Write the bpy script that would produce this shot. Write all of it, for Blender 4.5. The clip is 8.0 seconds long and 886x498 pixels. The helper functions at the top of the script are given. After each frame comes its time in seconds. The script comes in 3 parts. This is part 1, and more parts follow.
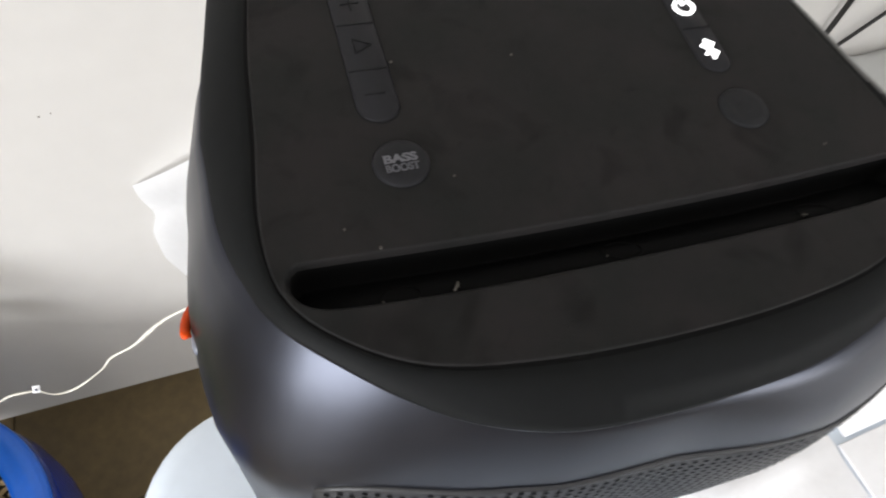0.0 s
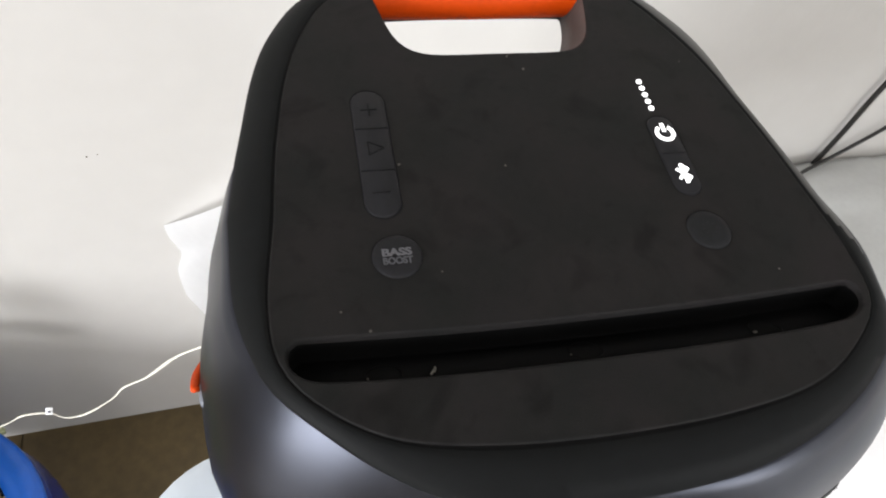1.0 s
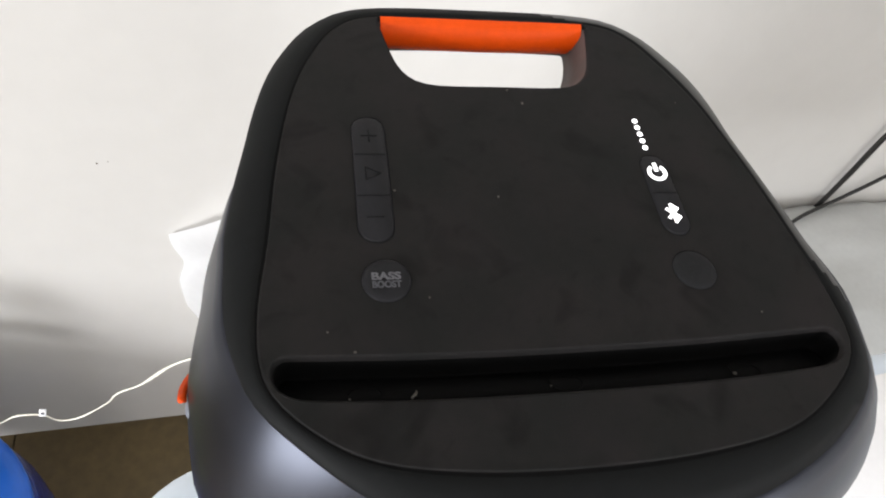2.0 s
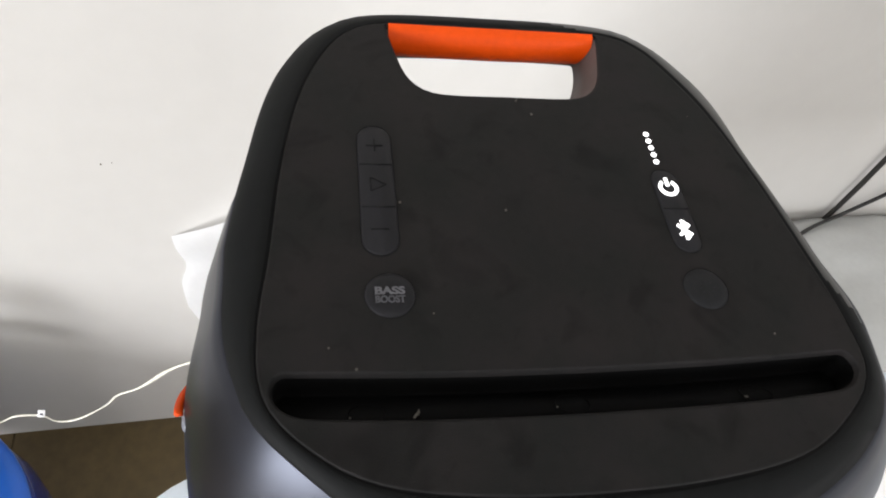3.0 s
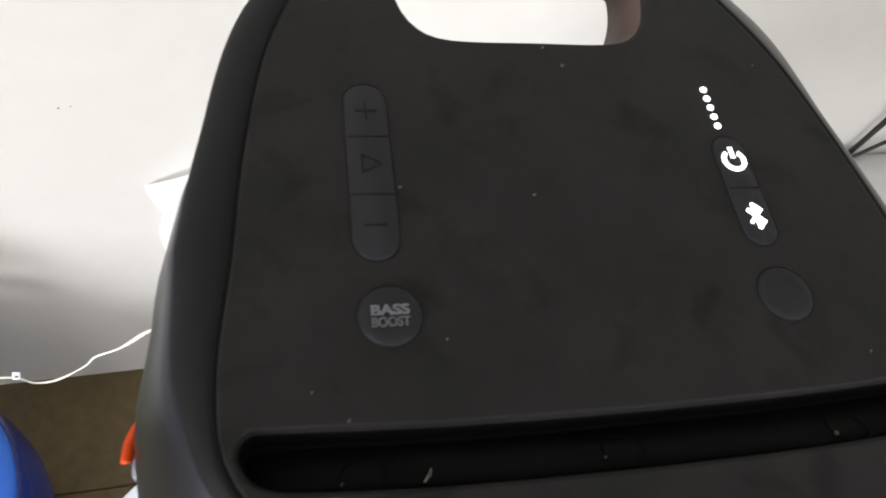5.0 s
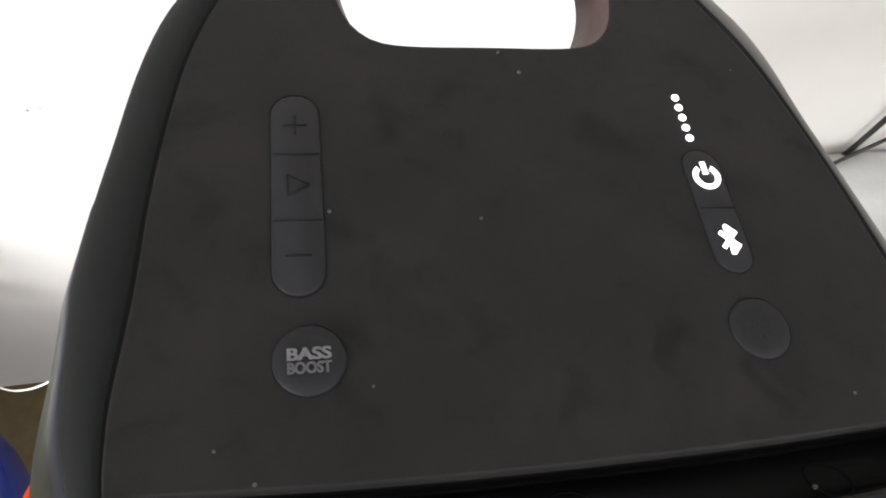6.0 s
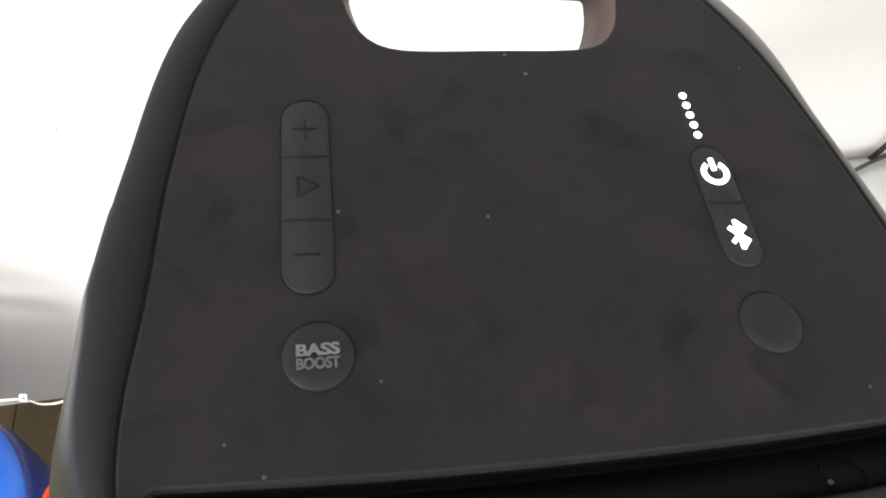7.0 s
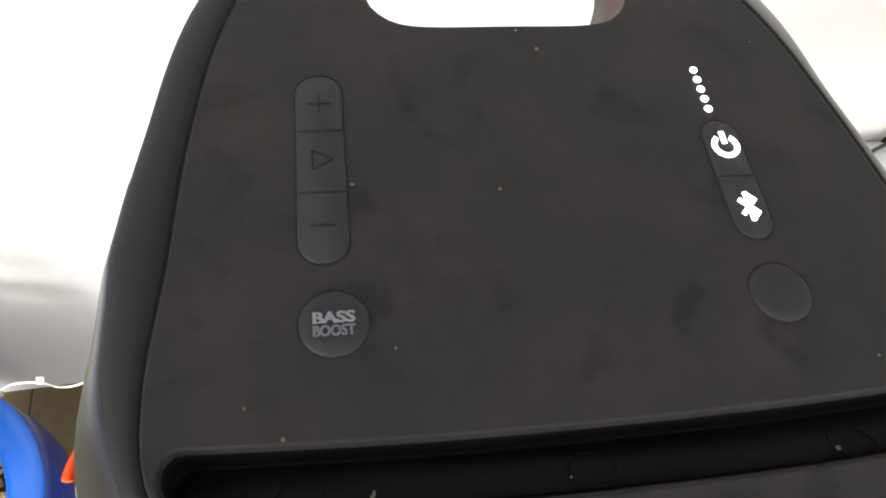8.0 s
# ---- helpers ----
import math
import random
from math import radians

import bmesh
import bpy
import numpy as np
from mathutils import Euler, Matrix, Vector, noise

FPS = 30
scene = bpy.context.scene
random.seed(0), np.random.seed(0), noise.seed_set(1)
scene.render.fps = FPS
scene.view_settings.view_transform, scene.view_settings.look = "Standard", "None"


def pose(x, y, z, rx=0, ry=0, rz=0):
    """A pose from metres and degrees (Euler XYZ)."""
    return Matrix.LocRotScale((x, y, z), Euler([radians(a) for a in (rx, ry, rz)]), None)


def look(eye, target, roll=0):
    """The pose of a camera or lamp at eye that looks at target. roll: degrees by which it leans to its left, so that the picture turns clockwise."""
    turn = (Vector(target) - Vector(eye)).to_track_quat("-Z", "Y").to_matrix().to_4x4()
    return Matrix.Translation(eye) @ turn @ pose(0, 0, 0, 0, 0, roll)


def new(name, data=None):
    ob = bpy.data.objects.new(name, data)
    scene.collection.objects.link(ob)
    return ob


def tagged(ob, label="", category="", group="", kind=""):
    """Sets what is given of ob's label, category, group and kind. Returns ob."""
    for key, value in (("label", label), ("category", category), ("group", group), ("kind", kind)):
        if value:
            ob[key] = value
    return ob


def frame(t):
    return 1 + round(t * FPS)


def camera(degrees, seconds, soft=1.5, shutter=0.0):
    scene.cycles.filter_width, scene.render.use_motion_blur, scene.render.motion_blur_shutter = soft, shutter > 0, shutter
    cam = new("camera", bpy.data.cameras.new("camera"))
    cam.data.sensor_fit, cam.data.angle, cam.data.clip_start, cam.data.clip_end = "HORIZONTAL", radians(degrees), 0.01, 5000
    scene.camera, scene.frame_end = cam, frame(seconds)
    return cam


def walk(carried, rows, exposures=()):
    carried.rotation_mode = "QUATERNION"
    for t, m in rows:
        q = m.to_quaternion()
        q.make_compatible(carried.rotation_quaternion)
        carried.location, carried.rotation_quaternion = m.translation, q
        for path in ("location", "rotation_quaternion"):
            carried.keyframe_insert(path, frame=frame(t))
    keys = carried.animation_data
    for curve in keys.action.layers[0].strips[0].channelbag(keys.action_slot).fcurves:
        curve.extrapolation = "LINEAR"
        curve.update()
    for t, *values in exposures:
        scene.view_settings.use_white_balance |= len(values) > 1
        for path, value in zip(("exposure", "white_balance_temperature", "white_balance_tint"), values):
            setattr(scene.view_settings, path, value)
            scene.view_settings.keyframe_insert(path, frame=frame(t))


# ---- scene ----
cam = camera(67.75, 8.0, soft=1.9, shutter=0.5)
# seconds, place in metres, turn in degrees
PATH = [
    (0.0, -0.1085, -0.1398, 1.2366, 32.20, -4.90, -15.76),
    (0.2, -0.1058, -0.1431, 1.2454, 32.28, -6.02, -15.22),
    (0.5, -0.1010, -0.1426, 1.2599, 34.01, -5.88, -14.61),
    (1.0, -0.1010, -0.1473, 1.2722, 36.17, -6.29, -10.53),
    (1.5, -0.0960, -0.1515, 1.2785, 36.76, -7.82, -9.25),
    (2.0, -0.0957, -0.1502, 1.2793, 37.71, -7.72, -7.83),
    (2.2, -0.0965, -0.1485, 1.2778, 37.83, -7.96, -7.31),
    (3.3, -0.0946, -0.1411, 1.2759, 37.87, -8.12, -6.77),
    (3.5, -0.0944, -0.1400, 1.2739, 37.22, -8.44, -6.73),
    (4.0, -0.1008, -0.1334, 1.2608, 34.73, -7.00, -5.58),
    (4.3, -0.1010, -0.1250, 1.2560, 33.34, -5.99, -4.88),
    (4.5, -0.1046, -0.1130, 1.2488, 32.91, -7.90, -6.17),
    (5.0, -0.0907, -0.0863, 1.2418, 31.79, -8.44, -7.64),
    (5.2, -0.0831, -0.0786, 1.2401, 31.39, -8.18, -7.89),
    (6.3, -0.0618, -0.0677, 1.2304, 31.24, -7.86, -7.53),
    (6.5, -0.0607, -0.0688, 1.2313, 31.45, -7.07, -7.61),
    (7.0, -0.0607, -0.0742, 1.2314, 32.51, -5.87, -7.21),
    (7.5, -0.0625, -0.0778, 1.2308, 30.96, -5.11, -7.01),
    (8.0, -0.0626, -0.0802, 1.2311, 31.50, -5.14, -6.92),
]
EXPOSURES = [(0.0, 0.10), (2.0, 0.12), (4.2, 0.05), (5.0, 0.26), (6.5, 0.80), (8.0, 1.10)]
walk(cam, [(t, pose(x, y, z, rx, ry, rz)) for t, x, y, z, rx, ry, rz in PATH], EXPOSURES)

# ---- world and light ----
world = bpy.data.worlds.new("sky")
world.use_nodes = True
scene.world = world
wn = world.node_tree.nodes
sky = wn.new("ShaderNodeTexSky")
sky.sky_type, sky.sun_disc = "NISHITA", False
sky.sun_elevation, sky.sun_rotation = radians(40), radians(120)
world.node_tree.links.new(sky.outputs[0], wn["Background"].inputs[0])
wn["Background"].inputs[1].default_value = 0.1

WALL_Y, WALL_TURN = 0.444, 3.0              # the back wall, turned a little about the upright axis
ROOM = (-3.2, 1.6, -5.1, 2.55)              # x0, x1, y0, height
WINDOW = (-3.7, -1.8, 0.35, 2.10)         # y0, y1, z0, z1 in the west wall
SIDE_WINDOW = (-2.85, -1.55, 0.88, 2.12)  # the same in the east wall


def on_wall(x, z, off=0.0):
    """A place on the back wall, off metres in front of it."""
    return Vector((x, WALL_Y + math.tan(radians(WALL_TURN)) * x - off, z))


def area(name, m, sx, sy, watts, colour):
    lamp = bpy.data.lights.new(name, "AREA")
    lamp.shape, lamp.size, lamp.size_y, lamp.energy, lamp.color = "RECTANGLE", sx, sy, watts, colour
    ob = new(name, lamp)
    ob.matrix_world = m
    return ob


area("window_daylight", look((-3.23, -2.75, 1.22), (0, -2.4, 1.22)), 1.85, 1.70, 288, (0.955, 0.965, 1.0))
area("side_window_daylight", look((1.63, -2.2, 1.50), (0, -2.0, 1.50)), 1.25, 1.20, 40, (0.98, 0.98, 1.0))


# ---- materials ----
def material(name, colour, rough=0.5, metal=0.0, vary=0.15, scale=30.0, bump=0.0, bump_scale=400.0, tint=None, emit=0.0, specular=0.5, clear=0.0, spread=0.4, sheen=None, grain=1.0):
    """A surface with colour that wanders at two scales, and a fine relief. Colours are linear."""
    m = bpy.data.materials.new(name)
    m.use_nodes = True
    nt = m.node_tree
    n, k = nt.nodes, nt.links
    b = n["Principled BSDF"]
    co = n.new("ShaderNodeTexCoord")
    big, fine = n.new("ShaderNodeTexNoise"), n.new("ShaderNodeTexNoise")
    big.inputs["Scale"].default_value, fine.inputs["Scale"].default_value = scale, scale * 9
    big.inputs["Detail"].default_value = fine.inputs["Detail"].default_value = 4
    k.new(co.outputs["Object"], big.inputs["Vector"])
    k.new(co.outputs["Object"], fine.inputs["Vector"])
    mix = n.new("ShaderNodeMath")
    mix.operation = "MULTIPLY_ADD"
    k.new(fine.outputs["Fac"], mix.inputs[0])
    mix.inputs[1].default_value = grain
    k.new(big.outputs["Fac"], mix.inputs[2])
    ramp = n.new("ShaderNodeMapRange")
    ramp.inputs["From Min"].default_value, ramp.inputs["From Max"].default_value = 0.5 + grain / 2 - spread, 0.5 + grain / 2 + spread
    k.new(mix.outputs[0], ramp.inputs["Value"])
    blend = n.new("ShaderNodeMix")
    blend.data_type = "RGBA"
    k.new(ramp.outputs[0], blend.inputs["Factor"])
    lo = [c * (1 - vary) for c in colour]
    hi = tint or [min(1, c * (1 + vary)) for c in colour]
    blend.inputs["A"].default_value, blend.inputs["B"].default_value = (*lo, 1), (*hi, 1)
    k.new(blend.outputs["Result"], b.inputs["Base Color"])
    rr = n.new("ShaderNodeMapRange")
    rr.inputs["To Min"].default_value, rr.inputs["To Max"].default_value = max(0.02, rough - 0.06), min(1, rough + 0.06)
    k.new(big.outputs["Fac"], rr.inputs["Value"])
    k.new(rr.outputs[0], b.inputs["Roughness"])
    b.inputs["Metallic"].default_value = metal
    b.inputs["Specular IOR Level"].default_value = specular
    b.inputs["Coat Weight"].default_value = clear
    if sheen:
        b.inputs["Specular Tint"].default_value = (*sheen, 1)
    if bump:
        t = n.new("ShaderNodeTexNoise")
        t.inputs["Scale"].default_value, t.inputs["Detail"].default_value = bump_scale, 6
        k.new(co.outputs["Object"], t.inputs["Vector"])
        bn = n.new("ShaderNodeBump")
        bn.inputs["Strength"].default_value, bn.inputs["Distance"].default_value = bump, 0.002
        k.new(t.outputs["Fac"], bn.inputs["Height"])
        k.new(bn.outputs[0], b.inputs["Normal"])
    if emit:
        b.inputs["Emission Color"].default_value = (*colour, 1)
        b.inputs["Emission Strength"].default_value = emit
    return m


PANEL = material("matte black rubberised plastic", (0.0130, 0.0133, 0.0129), 0.6, vary=0.12, scale=24, bump=0.12, bump_scale=1500, specular=0.09, tint=(0.0168, 0.0151, 0.0151), spread=0.16, grain=0.3)
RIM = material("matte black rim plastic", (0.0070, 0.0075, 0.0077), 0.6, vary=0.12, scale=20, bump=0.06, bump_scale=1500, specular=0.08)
# lighter copy of the edge plastic: caught light put into the colour
LIT_EDGE = material("satin edge plastic lightened as if lit", (0.017, 0.017, 0.016), 0.40, vary=0.1, scale=20, bump=0.015, bump_scale=1800, specular=0.5)
SHELL = material("satin charcoal plastic", (0.0026, 0.0028, 0.0044), 0.33, vary=0.08, scale=20, bump=0.015, bump_scale=1800, specular=0.55, sheen=(0.74, 0.80, 1.0))
BUTTON = material("soft black rubber", (0.0136, 0.0134, 0.0150), 0.55, vary=0.12, scale=60, bump=0.1, bump_scale=1800, specular=0.13)
BUTTON_DIM = material("plain black rubber", (0.0134, 0.0138, 0.0148), 0.58, vary=0.2, scale=40, bump=0.1, bump_scale=1800, specular=0.11)
LINING = material("brownish grey lining", (0.088, 0.072, 0.068), 0.55, vary=0.12, scale=40, specular=0.2)
MARK = material("dark embossed mark", (0.0112, 0.0112, 0.0118), 0.7, vary=0.1, specular=0.05)
# panel-like plastic with the shade of recesses put into its colour
RECESS_SHADE = material("plastic darkened as recess shade", (0.0032, 0.0032, 0.0032), 0.65, vary=0.2, scale=40, specular=0.06)
ORANGE = material("orange grip rubber", (0.70, 0.066, 0.001), 0.5, vary=0.10, scale=25, bump=0.08, bump_scale=900, specular=0.2)
LED = material("white lit symbol", (1, 1, 1), 0.5, vary=0.0, emit=1.5)
PRINT = material("pale grey print", (0.095, 0.095, 0.105), 0.6, vary=0.25, scale=300)
PRINT_DIM = material("faint grey print", (0.056, 0.056, 0.064), 0.6, vary=0.3, scale=300)
DUST = material("dust speck", (0.085, 0.079, 0.068), 0.9, vary=0.2)
GRILLE = material("dark perforation", (0.0030, 0.0030, 0.0034), 0.7, vary=0.1, specular=0.05)
MESH = material("dark grey metal mesh", (0.008, 0.008, 0.0095), 0.5, vary=0.1, specular=0.5)
PAINT = material("white wall paint", (0.63, 0.612, 0.582), 0.75, vary=0.025, scale=3.0, bump=0.15, bump_scale=60)
# for the unseen south wall: dark, so less light bounces onto the loudspeaker
DIM = material("unseen wall paint darkened to cut bounce", (0.19, 0.178, 0.166), 0.8, vary=0.04, scale=3.0)
CEIL = material("white ceiling paint", (0.62, 0.612, 0.60), 0.85, vary=0.02, scale=3)
FLOOR = material("brown floor", (0.106, 0.073, 0.029), 0.55, vary=0.35, scale=5, bump=0.1, bump_scale=90)
JOINT = material("brown floor joint", (0.10, 0.075, 0.04), 0.8, vary=0.2, scale=60)
TABLE = material("bluish white plastic", (0.72, 0.80, 0.89), 0.3, vary=0.03, scale=12)
CARD = material("white card", (0.93, 0.93, 0.94), 0.6, vary=0.03, scale=20, bump=0.05)
SHEET = material("light grey bed cover", (0.56, 0.57, 0.56), 0.85, vary=0.05, scale=12, bump=0.05, bump_scale=700)
CLOTH = material("white cotton cloth", (0.94, 0.94, 0.94), 0.85, vary=0.02, scale=12, bump=0.03, bump_scale=900)
CABLE = material("black cable jacket", (0.012, 0.011, 0.01), 0.4, vary=0.1)
CLEAR = material("clear pale wire jacket", (0.8, 0.77, 0.68), 0.25, vary=0.25, scale=60)
BLUE = material("glossy navy blue plastic", (0.006, 0.020, 0.150), 0.22, vary=0.12, scale=9)
BLUE_LIP = material("azure plastic lip", (0.006, 0.100, 0.50), 0.3, vary=0.1, scale=9)
CHIP = material("wood chip", (0.42, 0.30, 0.15), 0.85, vary=0.55, scale=40)
SOIL = material("dark potting soil", (0.035, 0.025, 0.016), 0.95, vary=0.4, scale=60, bump=0.5, bump_scale=300)
STONE = material("greyish white stone", (0.5, 0.5, 0.52), 0.8, vary=0.25, scale=80, bump=0.3)
STEM = material("green stem", (0.16, 0.22, 0.06), 0.5, vary=0.2, scale=60)
LEAF = material("variegated leaf", (0.42, 0.48, 0.20), 0.5, vary=0.5, scale=60, tint=(0.80, 0.80, 0.50))
GREY = material("grey plastic", (0.16, 0.17, 0.2), 0.4, vary=0.1)
RED = material("red plastic", (0.5, 0.02, 0.015), 0.4, vary=0.1)


def smudge(m, scale, low, high, keep):
    """Finger smudges: soft patches that are duller than the rest."""
    n, k = m.node_tree.nodes, m.node_tree.links
    b = n["Principled BSDF"]
    source = b.inputs["Base Color"].links[0].from_socket
    co, t, ramp, mix = n.new("ShaderNodeTexCoord"), n.new("ShaderNodeTexNoise"), n.new("ShaderNodeMapRange"), n.new("ShaderNodeMix")
    t.inputs["Scale"].default_value, t.inputs["Detail"].default_value, t.inputs["Distortion"].default_value = scale, 3, 0.6
    k.new(co.outputs["Object"], t.inputs["Vector"])
    ramp.inputs["From Min"].default_value, ramp.inputs["From Max"].default_value = low, high
    k.new(t.outputs["Fac"], ramp.inputs["Value"])
    mix.data_type, mix.blend_type = "RGBA", "MULTIPLY"
    k.new(ramp.outputs[0], mix.inputs["Factor"])
    k.new(source, mix.inputs["A"])
    mix.inputs["B"].default_value = (keep, keep, keep, 1)
    k.new(mix.outputs["Result"], b.inputs["Base Color"])


smudge(PANEL, 42, 0.56, 0.70, 0.60)
smudge(PANEL, 130, 0.60, 0.74, 0.80)


# ---- mesh helpers ----
def part(name, bm, mat, parent=None, label="", smooth=True, m=None):
    me = bpy.data.meshes.new(name)
    bm.normal_update()
    bm.to_mesh(me)
    bm.free()
    me.materials.append(mat)
    if smooth:
        me.polygons.foreach_set("use_smooth", [True] * len(me.polygons))
    ob = new(name, me)
    if m is not None:
        ob.matrix_local = m
    if parent:
        ob.parent = parent
    if label:
        tagged(ob, label)
    return ob


def box(bm, x0, x1, y0, y1, z0, z1, bevel=0.0, segments=2):
    r = bmesh.ops.create_cube(bm, size=1, matrix=Matrix.LocRotScale(((x0 + x1) / 2, (y0 + y1) / 2, (z0 + z1) / 2), None, (x1 - x0, y1 - y0, z1 - z0)))
    if bevel:
        bmesh.ops.bevel(bm, geom=list({e for v in r["verts"] for e in v.link_edges}), offset=bevel, segments=segments, profile=0.5, affect="EDGES")
    return bm


def boxed(*a, **k):
    return box(bmesh.new(), *a, **k)


def bridge(bm, rings, closed=True, cap0=False, cap1=False):
    """Quads between rings of points of equal count."""
    vs = [[bm.verts.new(p) for p in ring] for ring in rings]
    n = len(vs[0])
    for a, b in zip(vs, vs[1:]):
        for i in range(n if closed else n - 1):
            j = (i + 1) % n
            bm.faces.new((a[i], a[j], b[j], b[i]))
    if cap0:
        bm.faces.new(vs[0][::-1])
    if cap1:
        bm.faces.new(vs[-1])
    return vs


def smooth_loop(points, count, closed=True):
    """Points evenly spaced along a rounded curve through the given ones."""
    p = [Vector(q) for q in points]
    n, out = len(p), []
    for i in range(n if closed else n - 1):
        a, b, c, d = (p[(i + k) % n] if closed else p[min(max(i + k, 0), n - 1)] for k in (-1, 0, 1, 2))
        for s in range(16):
            t = s / 16
            out.append(0.5 * (2 * b + (c - a) * t + (2 * a - 5 * b + 4 * c - d) * t * t + (3 * b - a - 3 * c + d) * t ** 3))
    if not closed:
        out.append(p[-1].copy())
    seg = [(out[(i + 1) % len(out)] - out[i]).length for i in range(len(out) if closed else len(out) - 1)]
    total, res, acc, i = sum(seg), [], 0.0, 0
    for k in range(count):
        want = total * k / (count if closed else count - 1)
        while i < len(seg) - 1 and acc + seg[i] < want:
            acc += seg[i]
            i += 1
        res.append(out[i].lerp(out[(i + 1) % len(out)], min(1, max(0, (want - acc) / max(seg[i], 1e-9)))))
    return res


def offset_loop(loop, d, shape=None):
    """A flat loop pushed outwards by d (anticlockwise loops); shape(point) scales the push."""
    n, out = len(loop), []
    for i in range(n):
        t = (loop[(i + 1) % n] - loop[i - 1]).normalized()
        out.append(loop[i] + Vector((t.y, -t.x)) * (d * shape(loop[i]) if shape else d))
    return out


def fill_flat(bm, loops, z):
    """A flat face with holes: the first loop is the outside."""
    edges, made = [], []
    for loop in loops:
        vs = [bm.verts.new((q[0], q[1], z)) for q in loop]
        made.append(vs)
        edges += [bm.edges.new((vs[i], vs[(i + 1) % len(vs)])) for i in range(len(vs))]
    r = bmesh.ops.triangle_fill(bm, edges=edges, use_beauty=True, normal=(0, 0, 1))
    for f in r["geom"]:
        if isinstance(f, bmesh.types.BMFace) and f.normal.z < 0:
            f.normal_flip()
    return made


def tube(points, radius, sides=8, count=None, taper=None):
    """A round cord along a smooth curve."""
    pts = smooth_loop(points, count or len(points) * 8, closed=False)
    bm, rings = bmesh.new(), []
    up = Vector((0.1, 0.2, 1)).normalized()
    for i, p in enumerate(pts):
        t = (pts[min(i + 1, len(pts) - 1)] - pts[max(i - 1, 0)]).normalized()
        u = t.cross(up).normalized()
        v = t.cross(u)
        r = radius if taper is None else radius * taper(i / (len(pts) - 1))
        rings.append([p + r * (math.cos(a) * u + math.sin(a) * v) for a in (2 * math.pi * k / sides for k in range(sides))])
    bridge(bm, rings, cap0=True, cap1=True)
    return bm


# ---- room ----
def build_room():
    x0, x1, y0, h = ROOM
    y1, t = 0.75, 0.12
    tagged(part("ceiling", boxed(x0 - t, x1 + t, y0 - t, y1, h, h + 0.1), CEIL, smooth=False), "plain white ceiling", "ceiling", kind="structure")
    tagged(part("wall_north", boxed(-3.0, 3.2, 0, 0.12, 0, h), PAINT, smooth=False, m=pose(0, WALL_Y, 0, 0, 0, WALL_TURN)), "off-white painted wall behind the loudspeaker", "wall", kind="structure")
    # south wall is unseen; its dark colour only holds back fill light
    tagged(part("wall_south", boxed(x0 - t, x1 + t, y0 - t, y0, 0, h), DIM, smooth=False), "unseen wall, coloured dark to cut bounced light", "wall", kind="structure")
    for name, (a0, a1, b0, b1), xa, mat in (("wall_west", WINDOW, x0 - t, PAINT), ("wall_east", SIDE_WINDOW, x1, CEIL)):
        bm = bmesh.new()
        for q in ((y0 - t, a0, 0, h), (a1, y1, 0, h), (a0, a1, 0, b0), (a0, a1, b1, h)):
            box(bm, xa, xa + t, q[0], q[1], q[2], q[3])
        tagged(part(name, bm, mat, smooth=False), "plain off-white wall with a window opening", "wall", kind="structure")
    # tiled floor: dark joints below, tiles on top
    tagged(part("floor", boxed(x0 - t, x1 + t, y0 - t, y1, -0.1, -0.004), JOINT, smooth=False), "dull brown floor tiles with dark joints", "floor", kind="structure")

    wall = bpy.data.objects["wall_north"]
    for x, z, r in ((-0.339, 0.695, 0.0012), (-0.327, 0.697, 0.0008), (0.36, 0.78, 0.0008)):
        bm = bmesh.new()
        bmesh.ops.create_icosphere(bm, subdivisions=1, radius=r)
        part("wall_mark", bm, JOINT, wall, "tiny dark mark", m=pose(x / math.cos(radians(WALL_TURN)), 0, z))


build_room()


# ---- loudspeaker ----
S = 0.70                      # metres to one unit of the sketch below
TILT = 3.0                   # slope of the control panel
PANEL_Z = 1.06               # height of the middle of the button row
BASE_Z = 0.755                # what the loudspeaker stands on
TO_WORLD = pose(0, 0, PANEL_Z, TILT, 0, 0)
# half outline of the panel's seam: across, and up the slope
HALF = ((0.0, -0.115), (0.06, -0.1125), (0.112, -0.1035), (0.146, -0.0845), (0.1685, -0.058), (0.1725, -0.02), (0.1660, 0.03), (0.1598, 0.09),
        (0.1508, 0.15), (0.1365, 0.195), (0.1165, 0.228), (0.085, 0.242), (0.0, 0.2445))


GRILLE_X0, GRILLE_X1, GRILLE_Z = -0.114, 0.122, 0.250   # the front mesh: its sides, its top above the foot


def skew(y):
    """The front of the case sits a little to the right of the buttons' middle."""
    return 0.0030 * min(1, max(0, (0.08 * S - y) / (0.12 * S)))


def flank(v):
    """1 along the right side of the handle, fading to its ends."""
    a, b = (min(1, max(0, k)) for k in ((v + 0.03) / 0.065, (v - 0.10) / 0.095))
    return a * a * (3 - 2 * a) * (1 - b * b * (3 - 2 * b))


def placed(x, y):
    """A place of the symmetric sketch on the real case, which is wider at its right front corner."""
    wide = math.exp(-((y / S + 0.045) / 0.055) ** 2) * min(1, abs(x) / S / 0.16)
    return x + skew(y) + S * wide * (0.0085 if x > 0 else 0.0) + (S * 0.0085 * flank(y / S) * min(1, x / S / 0.13) if x > 0 else 0), y


def panel_outline(count=128):
    right = [(x * S, y * S) for x, y in HALF]
    left = [(-x, y) for x, y in right[-2:0:-1]]
    return smooth_loop([placed(x, y) for x, y in right + left], count)


